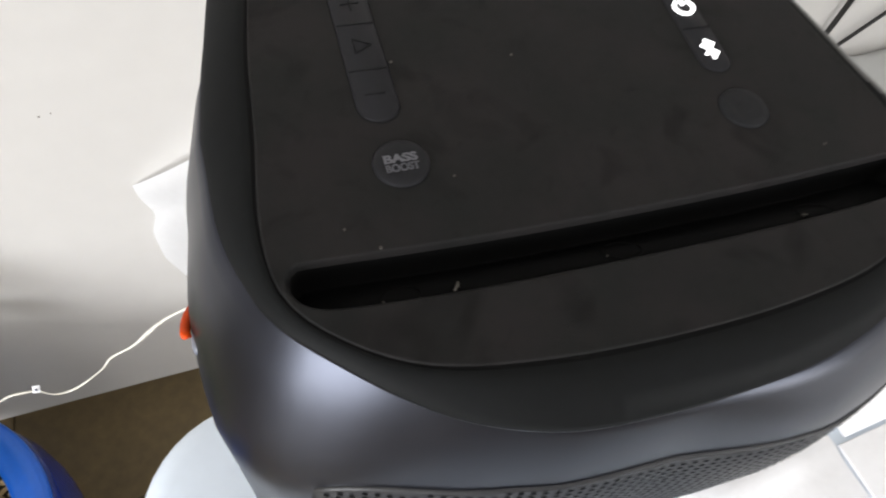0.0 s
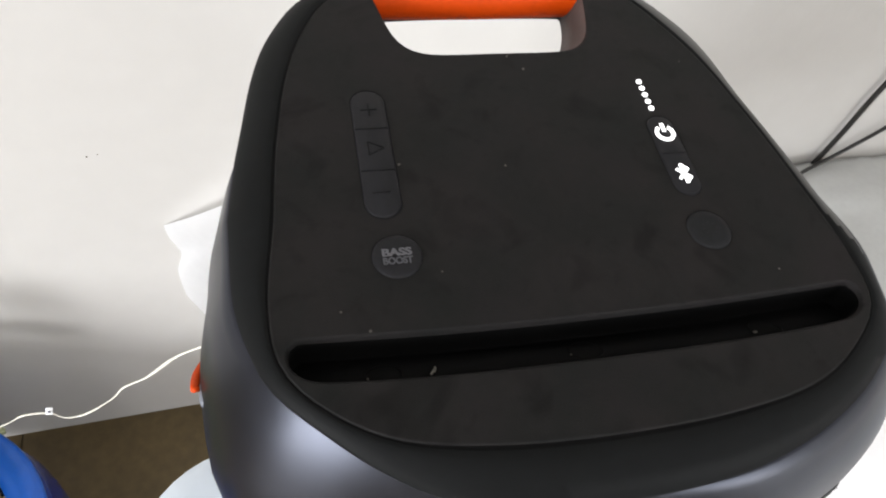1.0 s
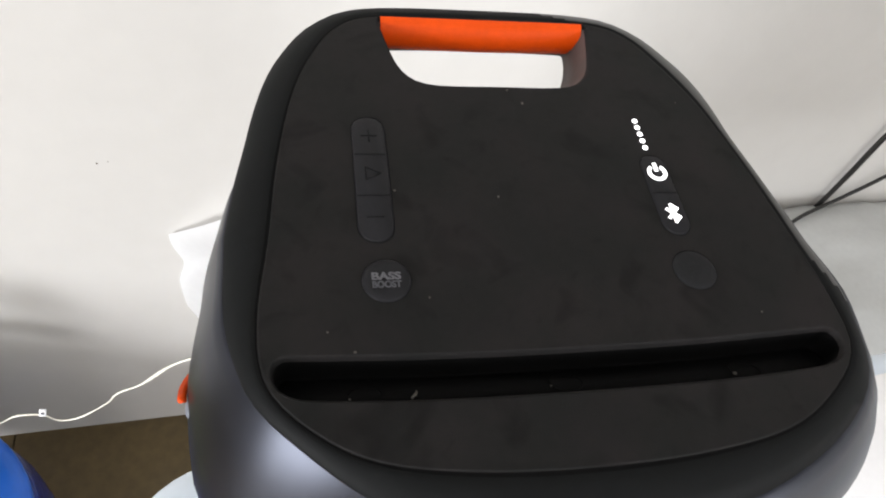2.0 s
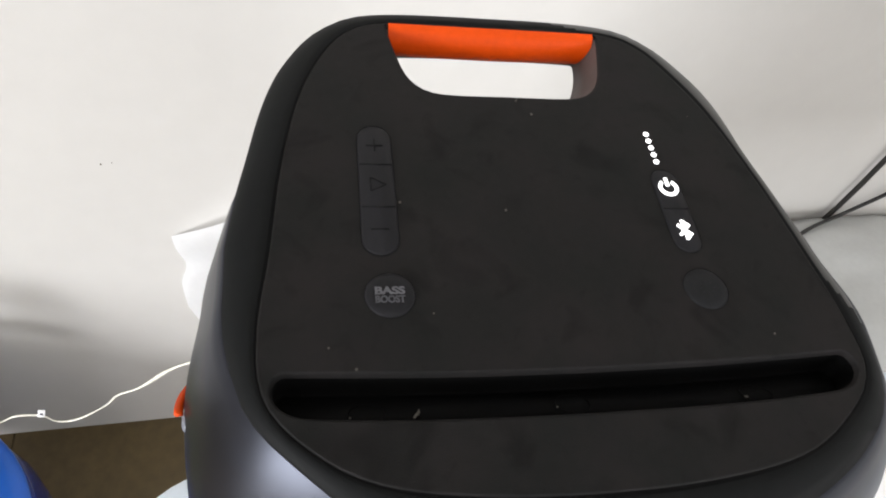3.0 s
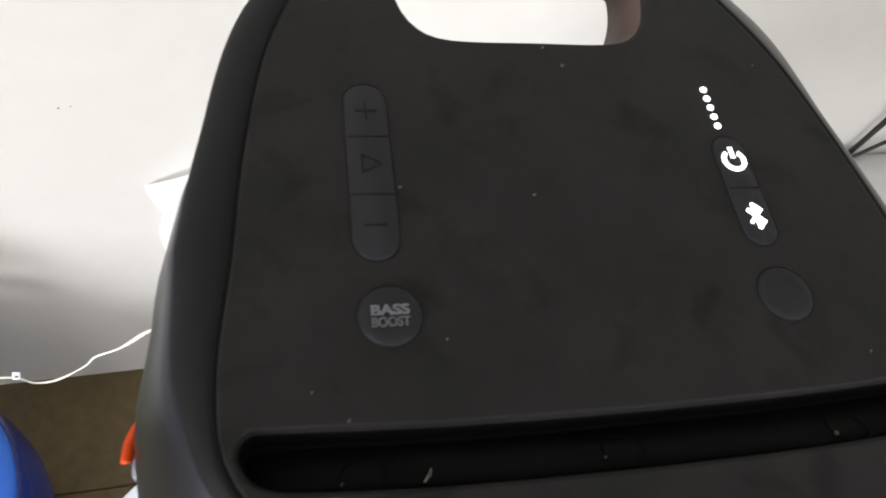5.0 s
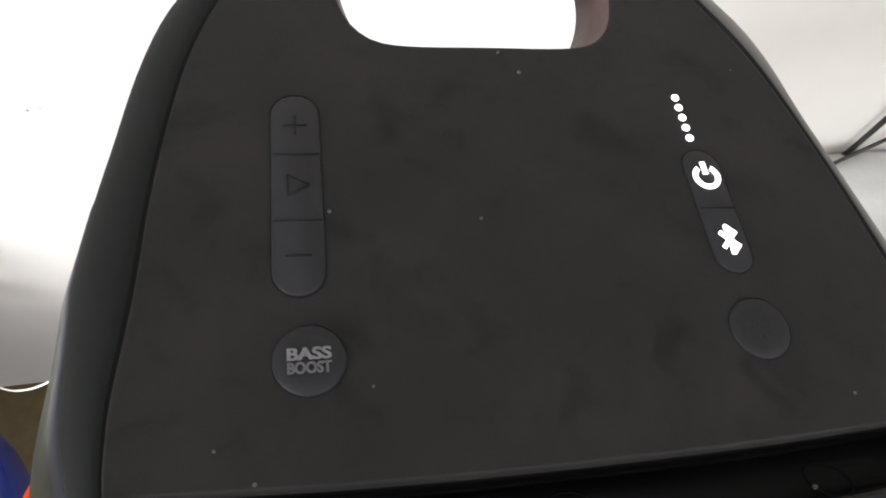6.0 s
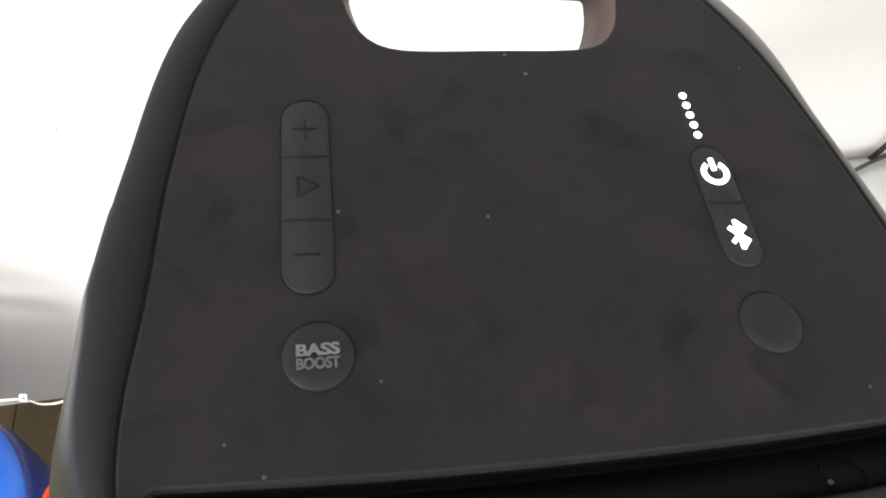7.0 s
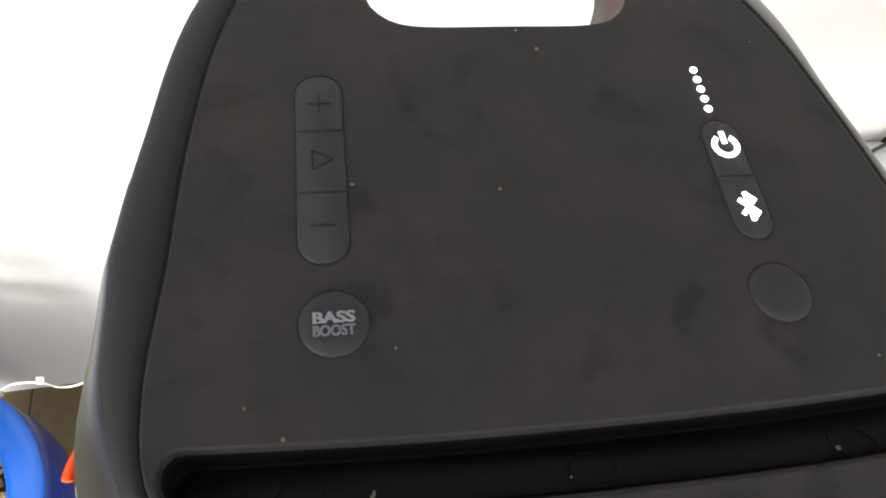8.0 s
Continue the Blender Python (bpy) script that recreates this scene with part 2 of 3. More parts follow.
def hole_outline(grow=0.0):
    half = ((0.0, 0.166), (0.04, 0.166), (0.058, 0.169), (0.069, 0.178), (0.076, 0.193), (0.083, 0.225), (0.0845, 0.236), (0.079, 0.2385), (0.0, 0.240))
    right = [(x * S, y * S) for x, y in half]
    left = [(-x, y) for x, y in right[-2:0:-1]]
    return offset_loop(smooth_loop(right + left, 64), grow)


def slot_outline(grow=0.0):
    half = ((0.0, -0.0745), (0.08, -0.0735), (0.138, -0.0702), (0.156, -0.0668), (0.1645, -0.0595), (0.1662, -0.0515), (0.1615, -0.0450), (0.150, -0.0450), (0.08, -0.0480), (0.0, -0.0490))
    right = [(x * S * 0.988, y * S) for x, y in half]
    left = [(-x * 1.010, y) for x, y in right[-2:0:-1]]
    return offset_loop(smooth_loop([placed(x, y) for x, y in right + left], 160), grow)


def rim_shape(p):
    """The rim is slimmer along the sides of the handle."""
    y = p.y / S
    side = min(1, max(0, (y + 0.045) / 0.085))
    top = min(1, max(0, (y - 0.185) / 0.05))
    low, spread = (0.076, 0.040) if p.x < 0 else (0.085, 0.030)
    corner = math.exp(-((y + low) / spread) ** 2) * min(1, max(0, (abs(p.x) / S - 0.05) / 0.06))
    gate = min(1, max(0, (-0.078 - y) / 0.03))
    front = gate * gate * (3 - 2 * gate) * math.exp(-(p.x / S / 0.105) ** 4)
    corner *= -0.50 if p.x < 0 else 0.25
    corner += 0.36 * math.exp(-((y + 0.015) / 0.05) ** 2) * min(1, max(0, p.x / S / 0.1))
    corner -= 0.26 * math.exp(-((y + 0.045) / 0.055) ** 2) * min(1, max(0, p.x / S / 0.12))
    corner -= 0.13 * math.exp(-((y - 0.12) / 0.06) ** 2) * min(1, max(0, -p.x / S / 0.1))
    corner -= 0.70 * flank(y) * min(1, max(0, p.x / S / 0.1))
    return 1 + 0.74 * side * (1 - 0.15 * min(1, max(0, (y - 0.03) / 0.08))) - 0.16 * top + corner + 0.78 * front


def lift(loop, z):
    return [Vector((p[0], p[1], z)) for p in loop]


def disc_bm(r, h, seg=40, edge=0.0008):
    """A low round button, crowned, with its foot at 0."""
    bm = bmesh.new()
    def ring(k, z):
        return [Vector((k * math.cos(2 * math.pi * i / seg), k * math.sin(2 * math.pi * i / seg), z)) for i in range(seg)]
    bridge(bm, [ring(r, -0.001), ring(r, h - edge), ring(r - edge, h), ring(r * 0.6, h + 0.0001)], cap1=True)
    return bm


def pill_loop(half_w, half_l, seg=12):
    pts = []
    for k in range(seg + 1):
        a = math.pi * k / seg
        pts.append((half_w * math.cos(a), half_l - half_w + half_w * math.sin(a)))
    for k in range(seg + 1):
        a = math.pi + math.pi * k / seg
        pts.append((half_w * math.cos(a), -(half_l - half_w) + half_w * math.sin(a)))
    return [Vector(p) for p in pts]


def pill_bm(half_w, half_l, h, edge=0.0008):
    bm = bmesh.new()
    a = pill_loop(half_w, half_l)
    b = pill_loop(half_w - edge, half_l - edge)
    bridge(bm, [lift(a, -0.001), lift(a, h - edge), lift(b, h)], cap1=True)
    return bm


def bars_bm(bars, h=0.00025):
    """Thin raised strokes: (x, y, length, width, degrees)."""
    bm = bmesh.new()
    for x, y, l, w, deg in bars:
        bmesh.ops.create_cube(bm, size=1, matrix=pose(x, y, h / 2, 0, 0, deg) @ Matrix.Diagonal((l, w, h, 1)))
    return bm


def text_bm(body, width, height):
    cu = bpy.data.curves.new("lettering", "FONT")
    cu.body, cu.size, cu.align_x, cu.align_y, cu.extrude, cu.offset = body, 1.0, "CENTER", "CENTER", 0.03, 0.018
    ob = bpy.data.objects.new("lettering", cu)
    me = bpy.data.meshes.new_from_object(ob)
    bm = bmesh.new()
    for dx in (-0.028, 0.0, 0.028):          # struck three times: heavy letters
        bm.from_mesh(me)
        bm.verts.ensure_lookup_table()
        bmesh.ops.translate(bm, vec=(dx, 0, 0.001 * dx), verts=bm.verts[-len(me.vertices):])
    xs, ys = [v.co.x for v in bm.verts], [v.co.y for v in bm.verts]
    bmesh.ops.translate(bm, vec=(-(min(xs) + max(xs)) / 2, -(min(ys) + max(ys)) / 2, 0), verts=bm.verts)
    bmesh.ops.scale(bm, vec=(width / (max(xs) - min(xs)), height / (max(ys) - min(ys)), 0.005), verts=bm.verts)
    bpy.data.objects.remove(ob)
    bpy.data.curves.remove(cu)
    bpy.data.meshes.remove(me)
    return bm


def build_speaker():
    root = new("loudspeaker")
    root.matrix_world = Matrix.Translation((0, 0.03, BASE_Z))
    inv = root.matrix_world.inverted()
    onto = inv @ TO_WORLD          # sketch plane -> loudspeaker
    tagged(root, "black portable party loudspeaker with an orange carrying handle, switched on", "loudspeaker")

    seam, hole, slot = panel_outline(), hole_outline(), slot_outline()

    def ease(a, b, v):
        k = min(1, max(0, (v - a) / (b - a)))
        return k * k * (3 - 2 * k)

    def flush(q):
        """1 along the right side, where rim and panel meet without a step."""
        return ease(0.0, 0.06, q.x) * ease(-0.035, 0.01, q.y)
    # control panel with handle opening and tray slot
    def trough(grow, far, near):
        """The slot's loop at depths that run from its far to its near edge."""
        return [Vector((q.x, q.y, near + (far - near) * min(1, max(0, (q.y / S + 0.0735) / 0.022)))) for q in offset_loop(slot, grow)]
    bm = bmesh.new()
    e, g = 0.0007, 0.0006

    def soft_far(q):
        """The slot's far edge is rounded over more widely."""
        return 1 + 0.2 * min(1, max(0, (q.y / S + 0.058) / 0.004)) * (1 - ease(0.09, 0.155, abs(q.x) / S))
    wide = offset_loop(slot, e, soft_far)
    # narrow flat bands keep the rounded edges from tinting the plain
    slot_band, seam_band = offset_loop(wide, 0.0004), offset_loop(seam, -g - 0.0004)
    fill_flat(bm, [seam_band, offset_loop(hole, 0.0022), slot_band], 0.0)
    bridge(bm, [lift(seam_band, 0), lift(offset_loop(seam, -g), 0)])
    bridge(bm, [lift(wide, 0), lift(slot_band, 0)])
    bridge(bm, [lift(offset_loop(hole, 0.0012), 0), lift(offset_loop(hole, 0.0022), 0)])
    bridge(bm, [lift(offset_loop(seam, -g), 0), lift(offset_loop(seam, -g * 0.4), -0.0002), [Vector((q.x, q.y, -0.0007 + 0.0004 * flush(q))) for q in seam]])
    bridge(bm, [lift(hole, -0.0012), lift(offset_loop(hole, 0.0012), 0)])
    half_way = offset_loop(slot, e * 0.5, soft_far)
    bridge(bm, [trough(-0.0006, -0.0030, -0.0012), trough(0.0000, -0.0016, -0.0006), [Vector((q.x, q.y, -0.0002 - 0.0005 * (soft_far(q) - 1))) for q in half_way], lift(wide, 0)])
    bmesh.ops.remove_doubles(bm, verts=bm.verts, dist=1e-5)
    bmesh.ops.recalc_face_normals(bm, faces=bm.faces)
    panel = part("control_panel", bm, PANEL, root, "matte black dusty control panel", m=onto)

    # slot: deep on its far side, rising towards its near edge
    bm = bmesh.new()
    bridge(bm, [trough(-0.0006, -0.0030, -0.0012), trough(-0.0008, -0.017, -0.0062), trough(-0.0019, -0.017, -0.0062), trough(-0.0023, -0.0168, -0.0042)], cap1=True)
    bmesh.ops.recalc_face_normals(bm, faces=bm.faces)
    # painted darker than the panel to stand for shade in the slot
    part("tray_slot", bm, RECESS_SHADE, root, "deep slot for a tablet, shade painted into its colour", m=onto)
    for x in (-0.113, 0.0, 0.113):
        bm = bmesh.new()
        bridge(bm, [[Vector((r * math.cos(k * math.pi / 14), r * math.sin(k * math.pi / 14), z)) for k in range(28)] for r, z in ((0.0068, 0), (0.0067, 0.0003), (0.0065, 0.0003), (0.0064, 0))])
        part("grip_pad", bm, RECESS_SHADE, root, m=onto @ pose(x * S, -0.0640 * S, -0.0088, -37, 0, 0))

    # rim and handle plate
    def matte(q):
        """How far the matte face of the rim reaches over its outer edge: wholly along the front."""
        w = min(1, max(0, (q.x + 0.095) / 0.075)) * min(1, max(0, (-0.015 - q.y) / 0.04))
        return w * w * (3 - 2 * w)

    def rim(d, z):
        out = []
        for q in seam:
            w = matte(q) if 0.008 < d < 0.0115 else 0.0
            out.append((d + (0.0116 - d) * w, z + (-0.0064 - z) * w))
        flat = [offset_loop(seam, 1.0, lambda q, it=iter(out): next(it)[0] * rim_shape(q))][0]
        return [Vector((f.x, f.y, zz * (min(1, rim_shape(p)) if d > 0.003 and z > -0.0095 else 1))) for p, f, (_, zz) in zip(seam, flat, out)]
    bm = bmesh.new()
    bridge(bm, [[Vector((q.x, q.y, -0.0007 + 0.0004 * flush(q))) for q in seam], rim(0.0005, -0.0010), rim(0.0010, -0.0010), rim(0.0020, -0.0006), rim(0.0032, -0.0008), rim(0.0050, -0.0015), rim(0.0074, -0.0030), rim(0.0086, -0.0042), rim(0.0100, -0.0056), rim(0.0112, -0.0074), rim(0.0118, -0.0092),
                rim(0.0117, -0.0150), rim(0.0100, -0.0205), rim(0.0080, -0.0225)])
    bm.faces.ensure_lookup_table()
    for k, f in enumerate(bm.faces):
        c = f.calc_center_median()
        # edge coloured lighter on the handle's far and right sides, for light caught there
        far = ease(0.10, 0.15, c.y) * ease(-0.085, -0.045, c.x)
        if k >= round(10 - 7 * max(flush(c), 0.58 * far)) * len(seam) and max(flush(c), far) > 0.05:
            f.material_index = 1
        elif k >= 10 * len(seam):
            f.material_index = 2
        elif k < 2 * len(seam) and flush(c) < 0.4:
            # seam groove coloured darker for the shade inside it
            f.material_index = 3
    # the opening draws in towards its back
    hole_back = [Vector((q.x * (0.875 - 0.20 * min(1, max(0, (0.225 * S - q.y) / (0.055 * S))) ** 2), q.y)) for q in hole]
    fill_flat(bm, [offset_loop(seam, 0.0080, rim_shape), offset_loop(hole_back, 0.002)], -0.0225)
    bmesh.ops.remove_doubles(bm, verts=bm.verts, dist=1e-5)
    bmesh.ops.recalc_face_normals(bm, faces=bm.faces)
    edging = part("rim", bm, RIM, root, "matte black rim and carrying handle, outer edge lightened as if lit", m=onto).data.materials
    edging.append(LIT_EDGE)
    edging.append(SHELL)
    edging.append(RECESS_SHADE)
    bm = bmesh.new()
    bridge(bm, [lift(offset_loop(hole_back, 0.002), -0.0225), lift(hole_back, -0.0205), lift([a.lerp(b, 0.45) for a, b in zip(hole, hole_back)], -0.0110), lift(hole, -0.0012)])
    bmesh.ops.recalc_face_normals(bm, faces=bm.faces)
    part("handle_lining", bm, LINING, root, "brownish grey inner wall of the handle opening", m=onto)

    # orange grip lining the far side of the opening
    bm = bmesh.new()
    rows_ = []
    for i in range(25):
        u = -1 + 2 * i / 24
        x = u * 0.083 * S
        drop = 0.0010 + 0.0016 * (1 - u * u)
        y = 0.2395 * S
        rows_.append([Vector((x, y - dy - drop * k, z)) for dy, z, k in ((-0.001, 0.0006, 0), (0.0010, 0.0, 0.3), (0.0024, -0.0025, 0.7), (0.0036, -0.0060, 1), (0.0041, -0.0100, 1), (0.0036, -0.0140, 1), (0.0022, -0.0175, 0.8), (-0.001, -0.0200, 0.3), (-0.004, -0.0208, 0))])
    bridge(bm, rows_, closed=False)
    bmesh.ops.recalc_face_normals(bm, faces=bm.faces)
    part("handle_grip", bm, ORANGE, root, "bright orange rubber grip", m=onto)

    # cabinet: from under the rim down to the foot
    back = 0.106 * S

    def bulge(q):
        """The body is squarer at its front corners than the panel, and flatter between them."""
        c = math.exp(-((q.y / S + 0.080) / 0.034) ** 2) * min(1, max(0, (abs(q.x) / S - 0.07) / 0.06))
        mid = min(1, max(0, (-0.07 - q.y / S) / 0.02)) * math.exp(-(q.x / S / 0.06) ** 2)
        return (0.0130 if q.x < 0 else 0.0030) * c - 0.002 * mid + 0.0066 * (q.x < 0) * math.exp(-((q.y / S + 0.043) / 0.042) ** 2) + (0.0080 + 0.0020 * math.exp(-((q.y / S + 0.03) / 0.05) ** 2)) * min(1, max(0, q.x / 0.06))

    def fore(q):
        """1 along the front, 0 along the sides."""
        k = min(1, max(0, (-0.020 - q.y / S) / 0.045))
        return k * k * (3 - 2 * k) * min(1, max(0, (0.05 - q.x / S) / 0.12))

    def clipped(d, z, soft=0.02):
        out = []
        run = 1 - (1 - min(1, max(0, (-z - 0.0076) / 0.085))) ** 2.15       # the front slopes out steadily
        side = min(1, max(0, (d - 0.0118) / 0.014))

        def push(q):
            f = fore(q)
            return 0.0116 * rim_shape(q) + ((d - 0.0136) * (1 - f) + (-0.0008 + 0.0177 * run) * f) * (1 - 0.42 * min(1, max(0, (q.y - 0.02) / 0.05))) + (side + (run - side) * f) * bulge(q)
        fade = max(0, 1 - max(0, -z - 0.0076) / 0.03)
        for q, p in zip(seam, offset_loop(seam, 1.0, push)):
            y = p.y
            if y > back - soft:
                y = back - soft + soft * math.tanh((y - back + soft) / (soft * 1.6))
            out.append(onto @ Vector((p.x, y, z + 0.0062 * fade * (1 - min(1, rim_shape(q))))))
        return out
    hw, y0, y1 = 0.160, -0.124, 0.070
    foot_loop = []
    for p in offset_loop(seam, 0.012):
        a = math.atan2(p.y - 0.04 * S, p.x)
        ca, sa = math.cos(a), math.sin(a)
        k = 1 / ((abs(ca) / hw) ** 5.5 + (abs(sa) / ((y1 - y0) / 2)) ** 5.5) ** (1 / 5.5)
        foot_loop.append(Vector((ca * k + 0.0020, (y0 + y1) / 2 + sa * k, 0.0)))
    rings = [clipped(0.0110, -0.0078), clipped(0.0128, -0.0076)]
    for k in range(12):
        a = radians(30 + 60 * k / 11)
        rings.append(clipped(0.0138 + 0.0167 * (2 * math.sin(a) - 1), -0.0080 - 0.080 * (1 - math.cos(a) / math.cos(radians(30)))))
    top = rings[-1]
    for s in (0.15, 0.3, 0.45, 0.6, 0.75, 0.88, 0.95, 1.0):
        k = s * s * (3 - 2 * s) * 0.5 + s * 0.5
        tuck = 0.010 if s == 1.0 else 0.0025 if s == 0.95 else 0.0
        ring = []
        for a, b in zip(top, foot_loop):
            q = a.lerp(b, k)
            q.z = a.z + (b.z - a.z) * s
            ring.append(q - Vector((q.x, q.y + 0.02, 0)).normalized() * tuck)
        rings.append(ring)
    bm = bmesh.new()
    bridge(bm, rings, cap1=True)
    bmesh.ops.recalc_face_normals(bm, faces=bm.faces)
    cabinet = part("cabinet", bm, SHELL, root, "satin charcoal cabinet with rounded front")

    # front mesh: a thin plate with a raised edge, and its perforations
    n = len(rings[0])

    def on_ring(j, i):
        a = rings[j]
        return a[int(i) % n].lerp(a[(int(i) + 1) % n], i - int(i))

    def on_case(i, z):
        """The case at loop place i and height z."""
        lo, hi = 1, len(rings) - 3
        while hi - lo > 1:
            mid = (lo + hi) // 2
            if on_ring(mid, i).z > z:
                lo = mid
            else:
                hi = mid
        a, b = on_ring(lo, i), on_ring(hi, i)
        return a.lerp(b, (a.z - z) / max(1e-6, a.z - b.z))

    def out_of(i, z):
        p = on_case(i, z)
        q = (on_case(i + 0.3, z) - p).cross(on_case(i, z - 0.003) - p).normalized()
        return p, q if q.y < 0 else -q
    front = sorted((i for i in range(n) if rings[6][i].y < 0), key=lambda i: rings[6][i].x)
    # loop places run from the left edge of the mesh to the right
    turn = [i if i < n / 2 else i - n for i in front]
    first = n + min(i for i in turn if on_ring(6, i + n).x > GRILLE_X0)
    last = n + max(i for i in turn if on_ring(6, i + n).x < GRILLE_X1)
    along = [first + (last - first) * k / 60 for k in range(61)]
    z_low, rad = 0.03, 0.014

    def top_at(i):
        d = min(i - first, last - i) * 0.0048
        return GRILLE_Z + 0.011 * math.sin(math.pi * (i - first) / (last - first)) - (rad - math.sqrt(max(0, rad * rad - (rad - d) ** 2)) if d < rad else 0)
    bm = bmesh.new()
    levels = [0, 0.0001, 0.01, 0.03, 0.06, 0.1, 0.2, 0.35, 0.5, 0.65, 0.8, 0.9, 1.0]
    grid = []
    for i in along:
        col = []
        for k, s in enumerate(levels):
            p, o = out_of(i, top_at(i) + (z_low - top_at(i)) * s)
            edge = i in (along[0], along[-1]) or k in (0, len(levels) - 1)
            col.append(bm.verts.new(p + o * (-0.001 if edge else 0.0009)))
        grid.append(col)
    for a, b in zip(grid, grid[1:]):
        for k in range(len(levels) - 1):
            bm.faces.new((a[k], b[k], b[k + 1], a[k + 1]))
    bmesh.ops.recalc_face_normals(bm, faces=bm.faces)
    mesh_plate = part("front_mesh", bm, MESH, cabinet, "fine perforated dark metal mesh")
    verts, faces = [], []
    step, r = 0.0042, 0
    while GRILLE_Z + 0.0125 - r * step * 0.8 > z_low + 0.01:
        z = GRILLE_Z + 0.0125 - r * step * 0.8
        k = first + 0.4 + 0.5 * (r % 2)
        while k < last - 0.4:
            p, o = out_of(k, z)
            if z < top_at(k) - 0.002:
                tu = (on_case(k + 0.3, z) - p).normalized()
                tv = o.cross(tu)
                n0 = len(verts)
                verts += [p + o * 0.0012 + tu * (0.00115 * math.cos(q * math.pi / 3)) + tv * (0.0011 * math.sin(q * math.pi / 3)) for q in range(6)]
                faces.append(list(range(n0, n0 + 6)))
            k += step / max(0.001, (on_case(k + 1, z) - p).length)
        r += 1
    me = bpy.data.meshes.new("perforation_pattern")
    me.from_pydata(verts, [], faces)
    me.materials.append(GRILLE)
    holes = new("perforation_pattern", me)
    holes.parent = mesh_plate
    tagged(holes, "small dark holes of the front mesh", kind="stuff")

    # orange tab on the side with its grey mount
    bm = bmesh.new()
    rows_ = []
    for i in range(9):
        u = i / 8
        y = -0.032 - 0.022 * u
        out = 0.0052 * math.sin(math.pi * (0.08 + 0.62 * u)) ** 0.9
        z = 0.243 + 0.014 * u
        rows_.append([Vector((-0.1490 - out - dx, y, z + dz)) for dx, dz in ((0, -0.0022), (0.0006, 0), (0, 0.0022), (-0.003, 0.0012), (-0.003, -0.0012))])
    bridge(bm, rows_, cap0=True, cap1=True)
    bmesh.ops.recalc_face_normals(bm, faces=bm.faces)
    part("side_tab", bm, ORANGE, root, "orange rubber tab")
    part("tab_mount", boxed(-0.1515, -0.138, -0.060, -0.049, 0.246, 0.256, 0.004, 3), GREY, root, "grey plastic mount")
    part("strap_eye", boxed(-0.1290, -0.1180, 0.032, 0.040, 0.262, 0.272, 0.002, 2), RED, root, "small red plastic eye")

    # buttons
    plus_pill = part("volume_keys", pill_bm(0.0112 * S, 0.052 * S, 0.0009), BUTTON, root, m=onto @ pose(-0.1005 * S, 0.079 * S, 0, 0, 0, 0))
    h = 0.0009
    part("plus_sign", bars_bm(((0, 0, 0.0075, 0.0006, 0), (0, 0, 0.0075, 0.0006, 90))), MARK, plus_pill, m=pose(0, 0.034 * S, h))
    part("play_sign", bars_bm(((-0.0028, 0, 0.0075, 0.0006, 90), (0.0006, 0.0019, 0.0077, 0.0006, -29), (0.0006, -0.0019, 0.0077, 0.0006, 29))), MARK, plus_pill, m=pose(0, 0.001 * S, h))
    part("minus_sign", bars_bm(((0, 0, 0.0075, 0.0006, 0),)), MARK, plus_pill, m=pose(0, -0.034 * S, h))
    for y in (0.0175, -0.0170):
        part("key_joint", bars_bm(((0, 0, 0.0145, 0.0004, 0),), 0.0003), MARK, plus_pill, m=pose(0, y * S, h))
    bass = part("bass_boost_button", disc_bm(0.0143 * S, 0.0011), BUTTON, root, m=onto @ pose(-0.0975 * S, 0, 0))
    part("bass_lettering", text_bm("BASS", 0.0119, 0.0035), PRINT, bass, "pale grey lettering", smooth=False, m=pose(0, 0.0015, 0.0014))
    part("boost_lettering", text_bm("BOOST", 0.0118, 0.0032), PRINT_DIM, bass, "faint grey lettering", smooth=False, m=pose(0, -0.0024, 0.0014))
    light = part("light_button", disc_bm(0.0143 * S, 0.0009), BUTTON_DIM, root, m=onto @ pose(0.0975 * S, 0, 0))
    part("light_sign", bars_bm(tuple((0.0030 * math.cos(a), 0.0030 * math.sin(a), 0.0010, 0.00025, math.degrees(a)) for a in (k * math.pi / 4 for k in range(8)))), BUTTON, light, m=pose(0, 0, 0.0009))
    power = part("power_keys", pill_bm(0.0098 * S, 0.0345 * S, 0.0009), BUTTON, root, m=onto @ pose(0.0975 * S, 0.0615 * S, 0))
    bm = bmesh.new()
    seg = 30
    inner, outer = [], []
    for i in range(seg + 1):
        a = radians(90 + 34) + radians(360 - 68) * i / seg
        inner.append(Vector((0.0032 * math.cos(a), 0.0032 * math.sin(a), 0)))
        outer.append(Vector((0.0050 * math.cos(a), 0.0050 * math.sin(a), 0)))
    up = Vector((0, 0, 0.0004))
    bridge(bm, [inner, [p + up for p in inner], [p + up for p in outer], outer], closed=False)
    bmesh.ops.create_cube(bm, size=1, matrix=pose(0, 0.0035, 0.0002) @ Matrix.Diagonal((0.0017, 0.0050, 0.0004, 1)))
    bmesh.ops.recalc_face_normals(bm, faces=bm.faces)
    part("power_symbol", bm, LED, power, "glowing white symbol", smooth=False, m=pose(0, 0.0177 * S, 0.001))
    w = 0.0015
    part("wireless_symbol", bars_bm(((0, 0, 0.0108, w, 90), (0.00125, 0.0036, 0.0044, w, -45), (0.00125, -0.0036, 0.0044, w, 45), (0, 0.0, 0.0082, w, 45), (0, 0.0, 0.0082, w, -45)), 0.0004), LED, power, "glowing white symbol", smooth=False, m=pose(0, -0.0177 * S, 0.001))
    part("key_joint", bars_bm(((0, 0, 0.0128, 0.0004, 0),), 0.0003), MARK, power, m=pose(0, 0, h))
